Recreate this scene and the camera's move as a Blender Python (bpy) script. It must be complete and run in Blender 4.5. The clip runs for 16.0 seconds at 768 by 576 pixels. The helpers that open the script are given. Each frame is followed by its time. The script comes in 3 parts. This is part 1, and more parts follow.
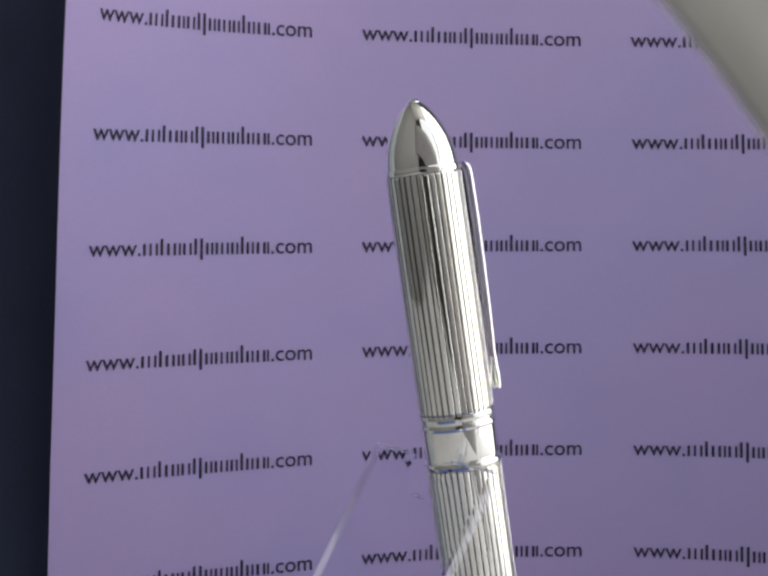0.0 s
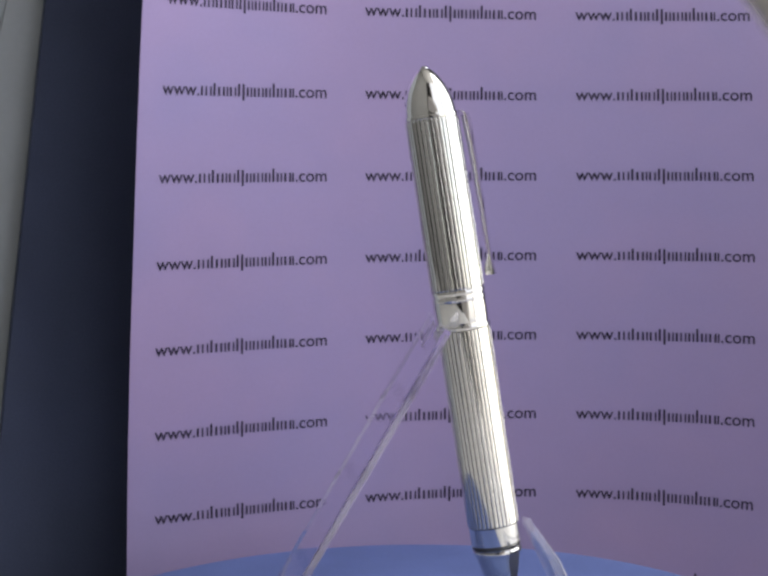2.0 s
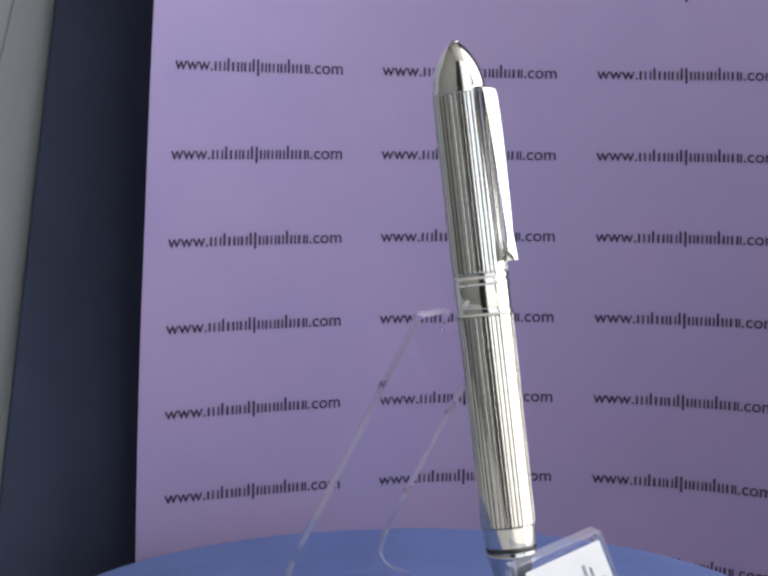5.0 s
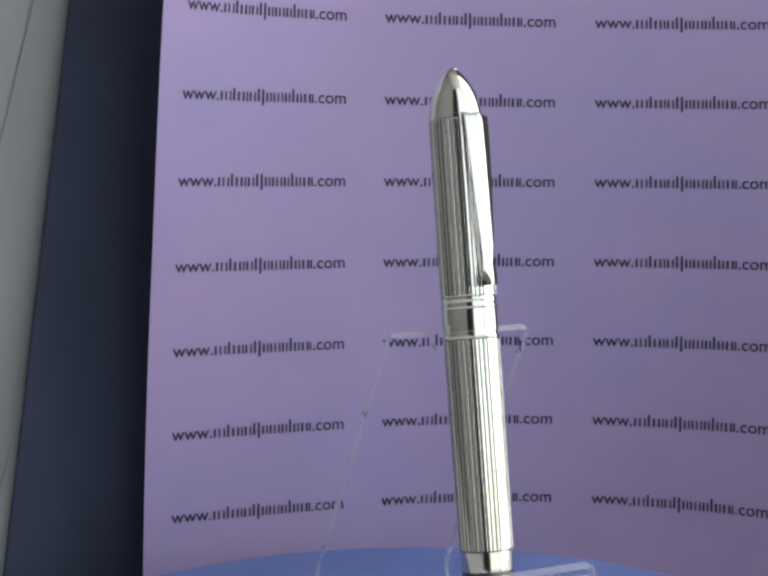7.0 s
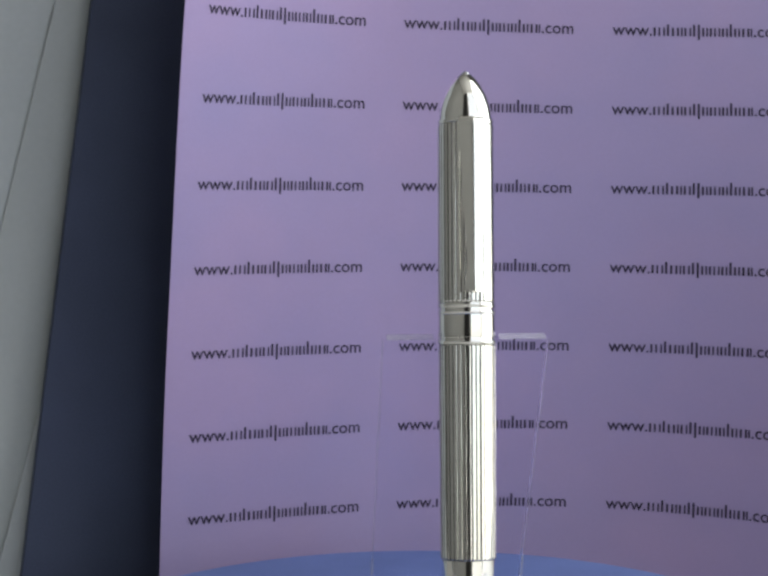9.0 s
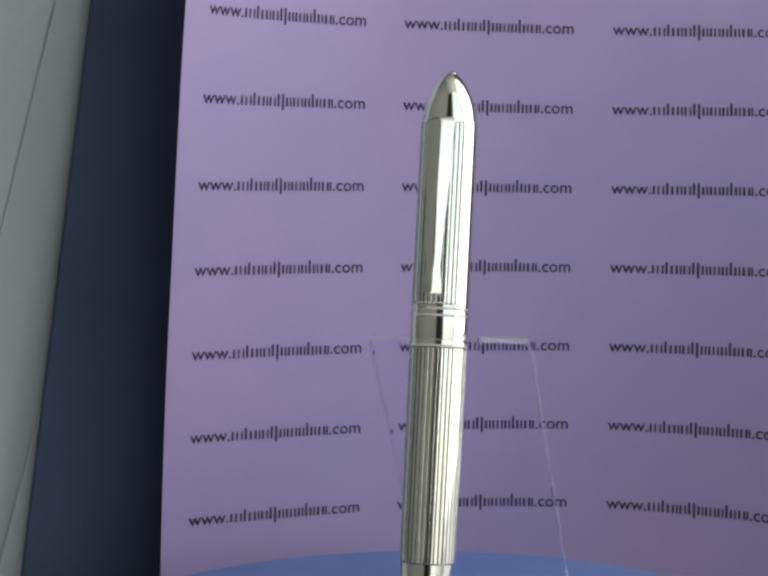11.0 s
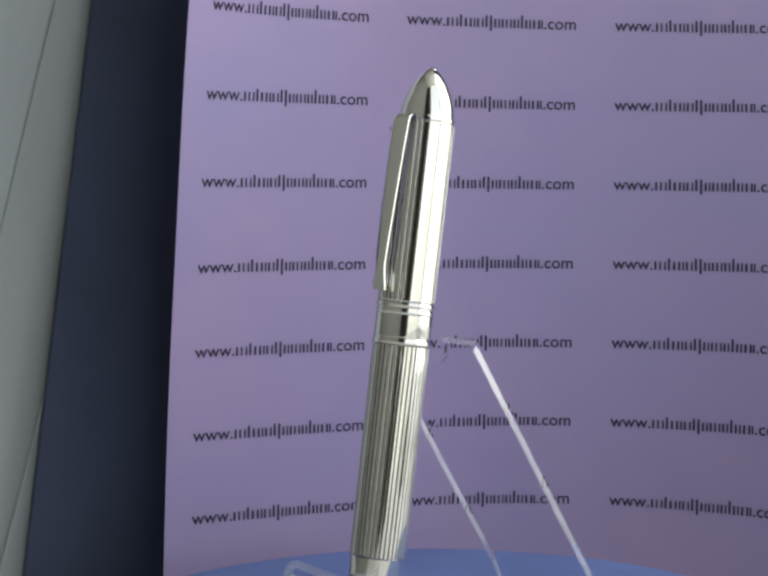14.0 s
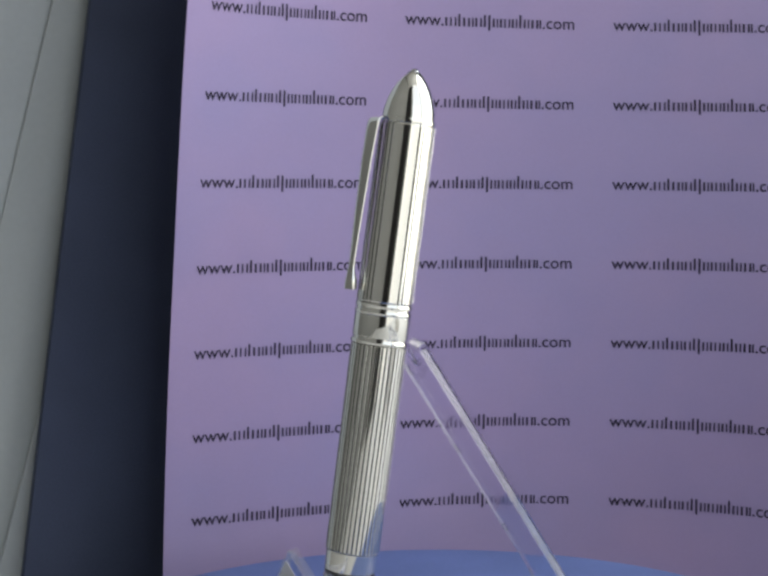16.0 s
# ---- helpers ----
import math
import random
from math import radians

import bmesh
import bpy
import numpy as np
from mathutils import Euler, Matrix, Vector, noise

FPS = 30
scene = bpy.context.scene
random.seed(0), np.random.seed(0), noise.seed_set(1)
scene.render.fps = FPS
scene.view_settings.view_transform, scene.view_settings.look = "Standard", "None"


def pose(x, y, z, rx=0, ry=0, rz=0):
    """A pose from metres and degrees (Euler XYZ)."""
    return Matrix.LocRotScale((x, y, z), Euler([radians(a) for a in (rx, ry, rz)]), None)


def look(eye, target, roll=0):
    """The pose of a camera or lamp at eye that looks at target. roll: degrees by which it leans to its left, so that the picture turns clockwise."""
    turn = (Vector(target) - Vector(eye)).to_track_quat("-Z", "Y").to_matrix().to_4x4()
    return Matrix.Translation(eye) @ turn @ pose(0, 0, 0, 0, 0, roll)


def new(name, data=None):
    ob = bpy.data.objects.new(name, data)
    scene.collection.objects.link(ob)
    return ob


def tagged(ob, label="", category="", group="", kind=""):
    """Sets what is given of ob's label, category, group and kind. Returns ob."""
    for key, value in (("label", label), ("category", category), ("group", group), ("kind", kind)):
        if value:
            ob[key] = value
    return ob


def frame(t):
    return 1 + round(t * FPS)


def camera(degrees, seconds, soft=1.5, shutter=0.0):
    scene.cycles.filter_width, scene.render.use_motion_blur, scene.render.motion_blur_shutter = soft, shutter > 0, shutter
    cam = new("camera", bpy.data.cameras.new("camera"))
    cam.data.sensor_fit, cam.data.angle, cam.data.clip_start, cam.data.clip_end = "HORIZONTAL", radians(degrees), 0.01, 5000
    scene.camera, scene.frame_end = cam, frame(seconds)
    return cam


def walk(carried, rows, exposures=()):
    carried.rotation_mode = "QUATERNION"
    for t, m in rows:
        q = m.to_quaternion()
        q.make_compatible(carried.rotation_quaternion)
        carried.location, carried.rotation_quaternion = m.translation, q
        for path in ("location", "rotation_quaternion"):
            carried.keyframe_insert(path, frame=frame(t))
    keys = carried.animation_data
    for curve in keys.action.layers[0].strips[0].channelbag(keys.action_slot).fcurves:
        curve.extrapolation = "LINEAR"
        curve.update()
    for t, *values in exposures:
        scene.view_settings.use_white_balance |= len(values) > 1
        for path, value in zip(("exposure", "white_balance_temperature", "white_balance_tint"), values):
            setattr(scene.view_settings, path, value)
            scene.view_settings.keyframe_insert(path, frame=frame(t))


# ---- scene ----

# camera and its path
cam = camera(28.19, 16.0, soft=2.95)
PATH = [
    (0, pose(-0.09180, -0.22870, 0.11230, 87.820, 0.980, -20.975)),
    (0.5, pose(-0.14360, -0.34858, 0.11352, 87.866, 1.000, -21.374)),
    (1, pose(-0.14161, -0.34744, 0.11020, 87.993, 1.019, -21.246)),
    (1.5, pose(-0.13668, -0.34103, 0.10832, 87.296, 1.218, -21.193)),
    (2, pose(-0.13197, -0.32887, 0.10870, 85.779, 1.020, -21.232)),
    (2.5, pose(-0.12925, -0.32521, 0.10867, 85.349, 0.965, -20.983)),
    (3, pose(-0.12801, -0.32561, 0.10803, 85.335, 0.806, -20.969)),
    (3.5, pose(-0.12509, -0.32345, 0.10757, 85.021, 0.808, -20.667)),
    (4, pose(-0.12407, -0.32251, 0.10805, 84.847, 0.547, -20.264)),
    (6.5, pose(-0.12456, -0.33353, 0.10884, 85.807, 0.619, -19.625)),
    (7, pose(-0.12570, -0.33543, 0.10720, 86.164, 0.552, -19.561)),
    (7.5, pose(-0.12657, -0.33523, 0.10802, 86.026, 0.375, -19.439)),
    (8, pose(-0.12745, -0.33437, 0.10888, 85.900, 0.156, -19.293)),
    (8.5, pose(-0.12898, -0.33578, 0.10843, 86.108, 0.133, -19.258)),
    (9, pose(-0.12896, -0.33659, 0.10675, 86.395, 0.172, -19.222)),
    (11.5, pose(-0.13192, -0.33500, 0.10735, 86.335, 0.259, -19.573)),
    (12, pose(-0.13376, -0.33400, 0.10718, 86.362, 0.336, -19.803)),
    (12.5, pose(-0.13488, -0.33343, 0.10687, 86.400, 0.359, -19.952)),
    (13, pose(-0.13532, -0.33307, 0.10750, 86.319, 0.318, -20.015)),
    (13.5, pose(-0.13551, -0.33258, 0.10803, 86.185, 0.247, -20.033)),
    (14, pose(-0.13654, -0.33178, 0.10761, 86.176, 0.274, -20.153)),
    (14.5, pose(-0.13691, -0.33105, 0.10799, 86.095, 0.364, -20.252)),
    (15, pose(-0.13729, -0.33028, 0.10800, 86.081, 0.385, -20.367)),
    (15.5, pose(-0.13884, -0.33051, 0.10814, 86.122, 0.320, -20.440)),
    (16, pose(-0.13884, -0.32983, 0.10833, 86.103, 0.392, -20.543)),
]
walk(cam, PATH, exposures=[
    (0.0, -0.03, 6520, 11), (0.5, 0.05, 6520, 11), (1.0, 0.05, 6520, 12), (2.5, 0.04, 6540, 14), (4.0, 0.05, 6500, 14), (7.0, -0.02, 6540, 8), (9.0, -0.02, 6550, 8),
    (12.0, -0.06, 6680, 3), (13.5, -0.06, 6680, 3), (14.5, -0.05, 6620, 5), (16.0, -0.02, 6570, 7)])

# ---------------------------------------------------------------- light
world = bpy.data.worlds.new("world")
scene.world = world
world.use_nodes = True
wn = world.node_tree
sky = wn.nodes.new("ShaderNodeTexSky")
sky.sky_type = "NISHITA"
sky.sun_disc = False
sky.sun_elevation, sky.sun_rotation = radians(38), radians(60)
wn.nodes["Background"].inputs["Strength"].default_value = 0.10
wn.links.new(sky.outputs["Color"], wn.nodes["Background"].inputs["Color"])


def window_light(name, centre, target, width, height, power, colour):
    data = bpy.data.lights.new(name, "AREA")
    data.shape, data.size, data.size_y = "RECTANGLE", width, height
    data.energy, data.color = power, colour
    ob = new(name, data)
    ob.matrix_world = look(centre, target)
    return ob


# daylight in the openings of the two windows, in watts for each square metre
for place, aim, wide, high, watts in (((0.415, -1.19, 1.1), (0.415, 0.0, 1.1), 1.03, 2.64, 3.1), ((0.95, -0.47, 1.1), (0.0, -0.47, 1.1), 1.20, 2.64, 7.5)):
    window_light("window_daylight", place, aim, wide, high, watts * wide * high, (1.0, 0.985, 0.955))


# ---------------------------------------------------------------- materials
def material(name):
    m = bpy.data.materials.new(name)
    m.use_nodes = True
    return m, m.node_tree, m.node_tree.nodes["Principled BSDF"]


def noise_node(nt, scale, detail=4.0, rough=0.55, coord="Object"):
    tc = nt.nodes.new("ShaderNodeTexCoord")
    n = nt.nodes.new("ShaderNodeTexNoise")
    n.inputs["Scale"].default_value, n.inputs["Detail"].default_value, n.inputs["Roughness"].default_value = scale, detail, rough
    nt.links.new(tc.outputs[coord], n.inputs["Vector"])
    return n


def ramp(nt, source, low, high, a=0.3, b=0.7):
    r = nt.nodes.new("ShaderNodeValToRGB")
    r.color_ramp.elements[0].position, r.color_ramp.elements[1].position = a, b
    r.color_ramp.elements[0].color, r.color_ramp.elements[1].color = (*low, 1), (*high, 1)
    nt.links.new(source, r.inputs["Fac"])
    return r


def bumped(nt, bsdf, source, strength, distance):
    b = nt.nodes.new("ShaderNodeBump")
    b.inputs["Strength"].default_value, b.inputs["Distance"].default_value = strength, distance
    nt.links.new(source, b.inputs["Height"])
    nt.links.new(b.outputs["Normal"], bsdf.inputs["Normal"])


def mix_colour(nt, a, b, factor):
    m = nt.nodes.new("ShaderNodeMix")
    m.data_type, m.blend_type = "RGBA", "MULTIPLY"
    m.inputs[0].default_value = factor
    nt.links.new(a, m.inputs[6])
    nt.links.new(b, m.inputs[7])
    return m.outputs[2]


def matte(name, colour, spread=0.06, big=14.0, fine=900.0, roughness=0.85, bump=0.15, depth=0.0001, specular=0.3):
    """A dull surface: broad uneven tone, fine grain, slight relief."""
    m, nt, bsdf = material(name)
    n1, n2 = noise_node(nt, big), noise_node(nt, fine, 3.0)
    lo = tuple(c * (1 - spread) for c in colour)
    hi = tuple(min(1.0, c * (1 + spread)) for c in colour)
    base = ramp(nt, n1.outputs["Fac"], lo, hi)
    grain = ramp(nt, n2.outputs["Fac"], (1 - spread, 1 - spread, 1 - spread), (1, 1, 1))
    nt.links.new(mix_colour(nt, base.outputs["Color"], grain.outputs["Color"], 1.0), bsdf.inputs["Base Color"])
    bsdf.inputs["Roughness"].default_value = roughness
    bsdf.inputs["Specular IOR Level"].default_value = specular
    bumped(nt, bsdf, n2.outputs["Fac"], bump, depth)
    return m


def silver(name, colour=(0.90, 0.895, 0.86), low=0.03, high=0.08, scale=260.0):
    m, nt, bsdf = material(name)
    bsdf.inputs["Metallic"].default_value = 1.0
    bsdf.inputs["Base Color"].default_value = (*colour, 1)
    n = noise_node(nt, scale, 5.0)
    r = nt.nodes.new("ShaderNodeMapRange")
    r.inputs["To Min"].default_value, r.inputs["To Max"].default_value = low, high
    nt.links.new(n.outputs["Fac"], r.inputs["Value"])
    nt.links.new(r.outputs["Result"], bsdf.inputs["Roughness"])
    bumped(nt, bsdf, n.outputs["Fac"], 0.04, 0.00005)
    return m


def lilac_paper():
    m, nt, bsdf = material("lilac_paper")
    n1, n2, n3 = noise_node(nt, 16.0, 3.0), noise_node(nt, 1400.0, 3.0), noise_node(nt, 45.0, 2.0)
    base = ramp(nt, n1.outputs["Fac"], (0.378, 0.322, 0.562), (0.418, 0.328, 0.555), 0.35, 0.65)
    cloud = ramp(nt, n3.outputs["Fac"], (0.96, 0.97, 0.98), (1, 1, 1))
    grain = ramp(nt, n2.outputs["Fac"], (0.965, 0.965, 0.965), (1, 1, 1))
    tone = mix_colour(nt, base.outputs["Color"], cloud.outputs["Color"], 1.0)
    nt.links.new(mix_colour(nt, tone, grain.outputs["Color"], 1.0), bsdf.inputs["Base Color"])
    bsdf.inputs["Roughness"].default_value = 0.85
    bsdf.inputs["Specular IOR Level"].default_value = 0.2
    bumped(nt, bsdf, n2.outputs["Fac"], 0.10, 0.00005)
    return m


PAPER = lilac_paper()
INK = matte("black_ink", (0.022, 0.016, 0.042), 0.2, 90.0, 900.0, 0.7)
NAVY = matte("navy_cloth_board", (0.054, 0.068, 0.120), 0.15, 20.0, 1500.0, 0.75, 0.4, 0.0002)
GREY_BOARD = matte("grey_card", (0.46, 0.495, 0.52), 0.04, 8.0, 500.0, 0.8)
BLUE_DISC = matte("blue_velvet_disc", (0.155, 0.22, 0.49), 0.10, 30.0, 1200.0, 0.75, 0.3, 0.0002, 0.25)
TURN_BASE = matte("dark_base_plastic", (0.03, 0.03, 0.035), 0.1, 30.0, 900.0, 0.45)
TABLE = matte("pale_table_top", (0.82, 0.81, 0.79), 0.08, 6.0, 200.0, 0.5)
WALL = matte("room_wall_paint", (0.25, 0.25, 0.24), 0.05, 3.0, 120.0, 0.9)
DARK_CLOTH = matte("dark_reflection_cloth", (0.050, 0.049, 0.050), 0.2, 10.0, 300.0, 0.9)
CEILING = matte("ceiling_paint", (0.80, 0.80, 0.78), 0.03, 3.0, 120.0, 0.9)
FLOOR = matte("brown_carpet", (0.16, 0.12, 0.09), 0.25, 5.0, 300.0, 0.95)
STICKER = matte("white_label_paper", (0.80, 0.80, 0.82), 0.03, 60.0, 1500.0, 0.6)
FRAME_PAINT = matte("window_frame_paint", (0.78, 0.78, 0.76), 0.03, 8.0, 200.0, 0.5)
SILVER = silver("polished_silver")
SILVER_DARK = silver("dark_ring_silver", (0.16, 0.16, 0.15), 0.25, 0.4)
# darker groove silver paints in the shade and dark reflections between the flutes
SILVER_GROOVE = silver("shaded_silver_groove", (0.15, 0.15, 0.145), 0.12, 0.22)
JEWEL = silver("bright_silver_button", (0.97, 0.97, 1.0), 0.03, 0.06)


def acrylic():
    m, nt, bsdf = material("clear_acrylic")
    bsdf.inputs["Base Color"].default_value = (0.97, 0.975, 1.0, 1)
    bsdf.inputs["Transmission Weight"].default_value = 1.0
    bsdf.inputs["IOR"].default_value = 1.025
    bsdf.inputs["Coat Weight"].default_value = 0.15
    bsdf.inputs["Coat Roughness"].default_value = 0.05
    n = noise_node(nt, 120.0, 6.0, 0.65)
    r = nt.nodes.new("ShaderNodeMapRange")
    r.inputs["From Min"].default_value, r.inputs["From Max"].default_value = 0.35, 0.75
    r.inputs["To Min"].default_value, r.inputs["To Max"].default_value = 0.0, 0.10
    nt.links.new(n.outputs["Fac"], r.inputs["Value"])
    nt.links.new(r.outputs["Result"], bsdf.inputs["Roughness"])
    return m


def lit_edge(name, low, high, colour):
    """Cut edges: mostly clear, glossy; pale colour paints in the light they gather."""
    m, nt, bsdf = material(name)
    bsdf.inputs["Base Color"].default_value = (*colour, 1)
    n = noise_node(nt, 220.0, 4.0)
    r = nt.nodes.new("ShaderNodeMapRange")
    r.inputs["To Min"].default_value, r.inputs["To Max"].default_value = 0.03, 0.14
    nt.links.new(n.outputs["Fac"], r.inputs["Value"])
    nt.links.new(r.outputs["Result"], bsdf.inputs["Roughness"])
    bsdf.inputs["IOR"].default_value = 1.5
    a = nt.nodes.new("ShaderNodeMapRange")
    a.inputs["To Min"].default_value, a.inputs["To Max"].default_value = low, high
    nt.links.new(n.outputs["Fac"], a.inputs["Value"])
    nt.links.new(a.outputs["Result"], bsdf.inputs["Alpha"])
    return m


ACRYLIC = acrylic()
EDGE = lit_edge("acrylic_edge_highlight", 0.10, 0.30, (0.90, 0.90, 0.97))
BRIGHT_EDGE = lit_edge("acrylic_leg_edge_highlight", 0.03, 0.11, (0.90, 0.89, 1.0))


def inner_gloss():
    """The inside of a polished edge, which mirrors what lies beyond the plate."""
    m, nt, bsdf = material("acrylic_inner_gloss")
    bsdf.inputs["Base Color"].default_value = (0.95, 0.95, 1.0, 1)
    bsdf.inputs["Metallic"].default_value = 1.0
    n = noise_node(nt, 180.0, 4.0)
    for socket, low, high in (("Roughness", 0.05, 0.16), ("Alpha", 0.16, 0.48)):
        r = nt.nodes.new("ShaderNodeMapRange")
        r.inputs["To Min"].default_value, r.inputs["To Max"].default_value = low, high
        nt.links.new(n.outputs["Fac"], r.inputs["Value"])
        nt.links.new(r.outputs["Result"], bsdf.inputs[socket])
    return m


INNER_GLOSS = inner_gloss()


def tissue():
    """Cream tissue whose alpha fades at the rim, imitating an out-of-focus edge."""
    m, nt, bsdf = material("cream_tissue_blurred_rim")
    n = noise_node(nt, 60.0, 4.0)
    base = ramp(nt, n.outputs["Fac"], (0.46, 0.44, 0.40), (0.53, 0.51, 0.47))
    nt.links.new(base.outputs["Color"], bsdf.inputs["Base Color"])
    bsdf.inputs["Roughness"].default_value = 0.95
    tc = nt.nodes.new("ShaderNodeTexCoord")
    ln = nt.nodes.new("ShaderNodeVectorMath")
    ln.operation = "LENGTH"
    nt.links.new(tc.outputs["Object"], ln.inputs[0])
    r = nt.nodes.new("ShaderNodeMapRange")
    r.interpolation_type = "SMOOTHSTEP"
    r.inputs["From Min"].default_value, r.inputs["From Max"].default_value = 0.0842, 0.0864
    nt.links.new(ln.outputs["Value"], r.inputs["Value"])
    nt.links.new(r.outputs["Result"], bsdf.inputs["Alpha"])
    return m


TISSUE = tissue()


# ---------------------------------------------------------------- mesh helpers
def link_mesh(name, bm, mat, smooth=True):
    mesh = bpy.data.meshes.new(name)
    bm.normal_update()
    bm.to_mesh(mesh)
    bm.free()
    if mat:
        mesh.materials.append(mat)
    for p in mesh.polygons:
        p.use_smooth = smooth
    return new(name, mesh)


def part(name, bm, mat, parent, label="", smooth=True):
    ob = link_mesh(name, bm, mat, smooth)
    ob.parent = parent
    if label:
        ob["label"] = label
    return ob


def box(x0, x1, y0, y1, z0, z1, bevel=0.0):
    bm = bmesh.new()
    bmesh.ops.create_cube(bm, size=1.0)
    for v in bm.verts:
        v.co = Vector(((x0 + x1) / 2 + v.co.x * (x1 - x0), (y0 + y1) / 2 + v.co.y * (y1 - y0), (z0 + z1) / 2 + v.co.z * (z1 - z0)))
    if bevel:
        bmesh.ops.bevel(bm, geom=list(bm.edges), offset=bevel, segments=2, affect="EDGES", profile=0.5)
    return bm


def lathe(profile, segments, wobble=None, caps=True, second=None):
    """Turns (along, radius) about -z. wobble(angle) -> change of radius for rows whose third entry is true."""
    bm = bmesh.new()
    rings = []
    for row in profile:
        d, r = row[0], row[1]
        fluted = len(row) > 2 and row[2]
        ring = []
        for i in range(segments):
            a = 2 * math.pi * i / segments
            rr = r + (wobble(a) if fluted else 0.0)
            ring.append(bm.verts.new((rr * math.sin(a), -rr * math.cos(a), -d)))
        rings.append(ring)
    for a, b in zip(rings, rings[1:]):
        for i in range(segments):
            j = (i + 1) % segments
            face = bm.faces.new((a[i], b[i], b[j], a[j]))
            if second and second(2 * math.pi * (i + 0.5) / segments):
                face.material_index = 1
    if caps:
        bm.faces.new(rings[0])
        bm.faces.new(list(reversed(rings[-1])))
    return bm


def sharp(ob, degrees):
    ob.data.set_sharp_from_angle(angle=radians(degrees))
    return ob


# ---------------------------------------------------------------- the room round the table
ROOM = (-0.74, 0.97, -1.21, 1.3, -0.79, 2.5)
X0, X1, Y0, Y1, Z0, Z1 = ROOM


def structure(name, bm, mat, label, category):
    return tagged(link_mesh(name, bm, mat, False), label, category, kind="structure")


structure("floor", box(X0 - .1, X1 + .1, Y0 - .1, Y1 + .1, Z0 - .1, Z0), FLOOR, "brown carpet floor of the small room", "floor")
structure("ceiling", box(X0 - .1, X1 + .1, Y0 - .1, Y1 + .1, Z1, Z1 + .1), CEILING, "plain off-white painted ceiling", "ceiling")
structure("wall_north", box(X0, X1, Y1, Y1 + .1, Z0, Z1), WALL, "plain grey-white painted wall", "wall")
structure("wall_west", box(X0 - .1, X0, Y0 - .1, Y1 + .1, Z0, Z1), WALL, "plain grey-white painted wall", "wall")
WZ0, WZ1 = -0.24, 2.44
WX0, WX1, WY0, WY1 = -0.12, 0.95, -1.10, 0.16
for bm in (box(X1, X1 + .1, Y0 - .1, WY0, Z0, Z1), box(X1, X1 + .1, WY1, Y1 + .1, Z0, Z1),
           box(X1, X1 + .1, WY0, WY1, Z0, WZ0), box(X1, X1 + .1, WY0, WY1, WZ1, Z1)):
    structure("wall_east", bm, WALL, "painted wall round the bright window opening", "wall")
for bm in (box(X0, WX0, Y0 - .1, Y0, Z0, Z1), box(WX1, X1, Y0 - .1, Y0, Z0, Z1),
           box(WX0, WX1, Y0 - .1, Y0, Z0, WZ0), box(WX0, WX1, Y0 - .1, Y0, WZ1, Z1)):
    structure("wall_south", bm, WALL, "painted wall round the bright window opening", "wall")
for name, along in (("window_1", "y"), ("window_2", "x")):
    window = tagged(new(name), "white-framed window with daylight behind it", "window", kind="structure")
    lo, hi = (WY0, WY1) if along == "y" else (WX0, WX1)
    for a, b, c, d in ((lo, lo + .04, WZ0, WZ1), (hi - .04, hi, WZ0, WZ1), (lo + .04, hi - .04, WZ0, WZ0 + .04), (lo + .04, hi - .04, WZ1 - .04, WZ1)):
        bm = box(X1 + .04, X1 + .08, a, b, c, d, bevel=0.004) if along == "y" else box(a, b, Y0 - .08, Y0 - .04, c, d, bevel=0.004)
        part("window_frame", bm, FRAME_PAINT, window)


def curtain():
    """A hanging curtain in even folds, unseen, added to darken the pen's mid reflection."""
    bm = bmesh.new()
    n = 96
    grid = [[bm.verts.new((-0.71 + 0.47 * i / n, Y0 + 0.04 + 0.012 * math.sin(i * 1.05), z)) for i in range(n + 1)] for z in (-0.70, 2.42)]
    for i in range(n):
        bm.faces.new((grid[0][i], grid[0][i + 1], grid[1][i + 1], grid[1][i]))
    return bm


structure("curtain", curtain(), DARK_CLOTH, "unseen dark curtain added for the dark stripe mirrored in the pen", "curtain")

table = tagged(new("table"), "pale table under the turntable display", "table")
table.location = (0, 0, 0)
TZ = -0.038
part("tabletop", box(-0.55, 0.55, -0.62, 0.50, TZ - 0.03, TZ, bevel=0.004), TABLE, table)
for sx in (-0.5, 0.5):
    for sy in (-0.56, 0.44):
        part("leg", box(sx - .025, sx + .025, sy - .025, sy + .025, Z0, TZ - 0.03, bevel=0.003), TABLE, table)


# ---------------------------------------------------------------- curved printed sheet
SX, SY, SZ = 35.309, 116.653, 133.702
LEAN, TWIST = -0.02326, 0.0111
U_RIGHT, V_TOP, V_LOW = 139.6, 92.0, -171.0


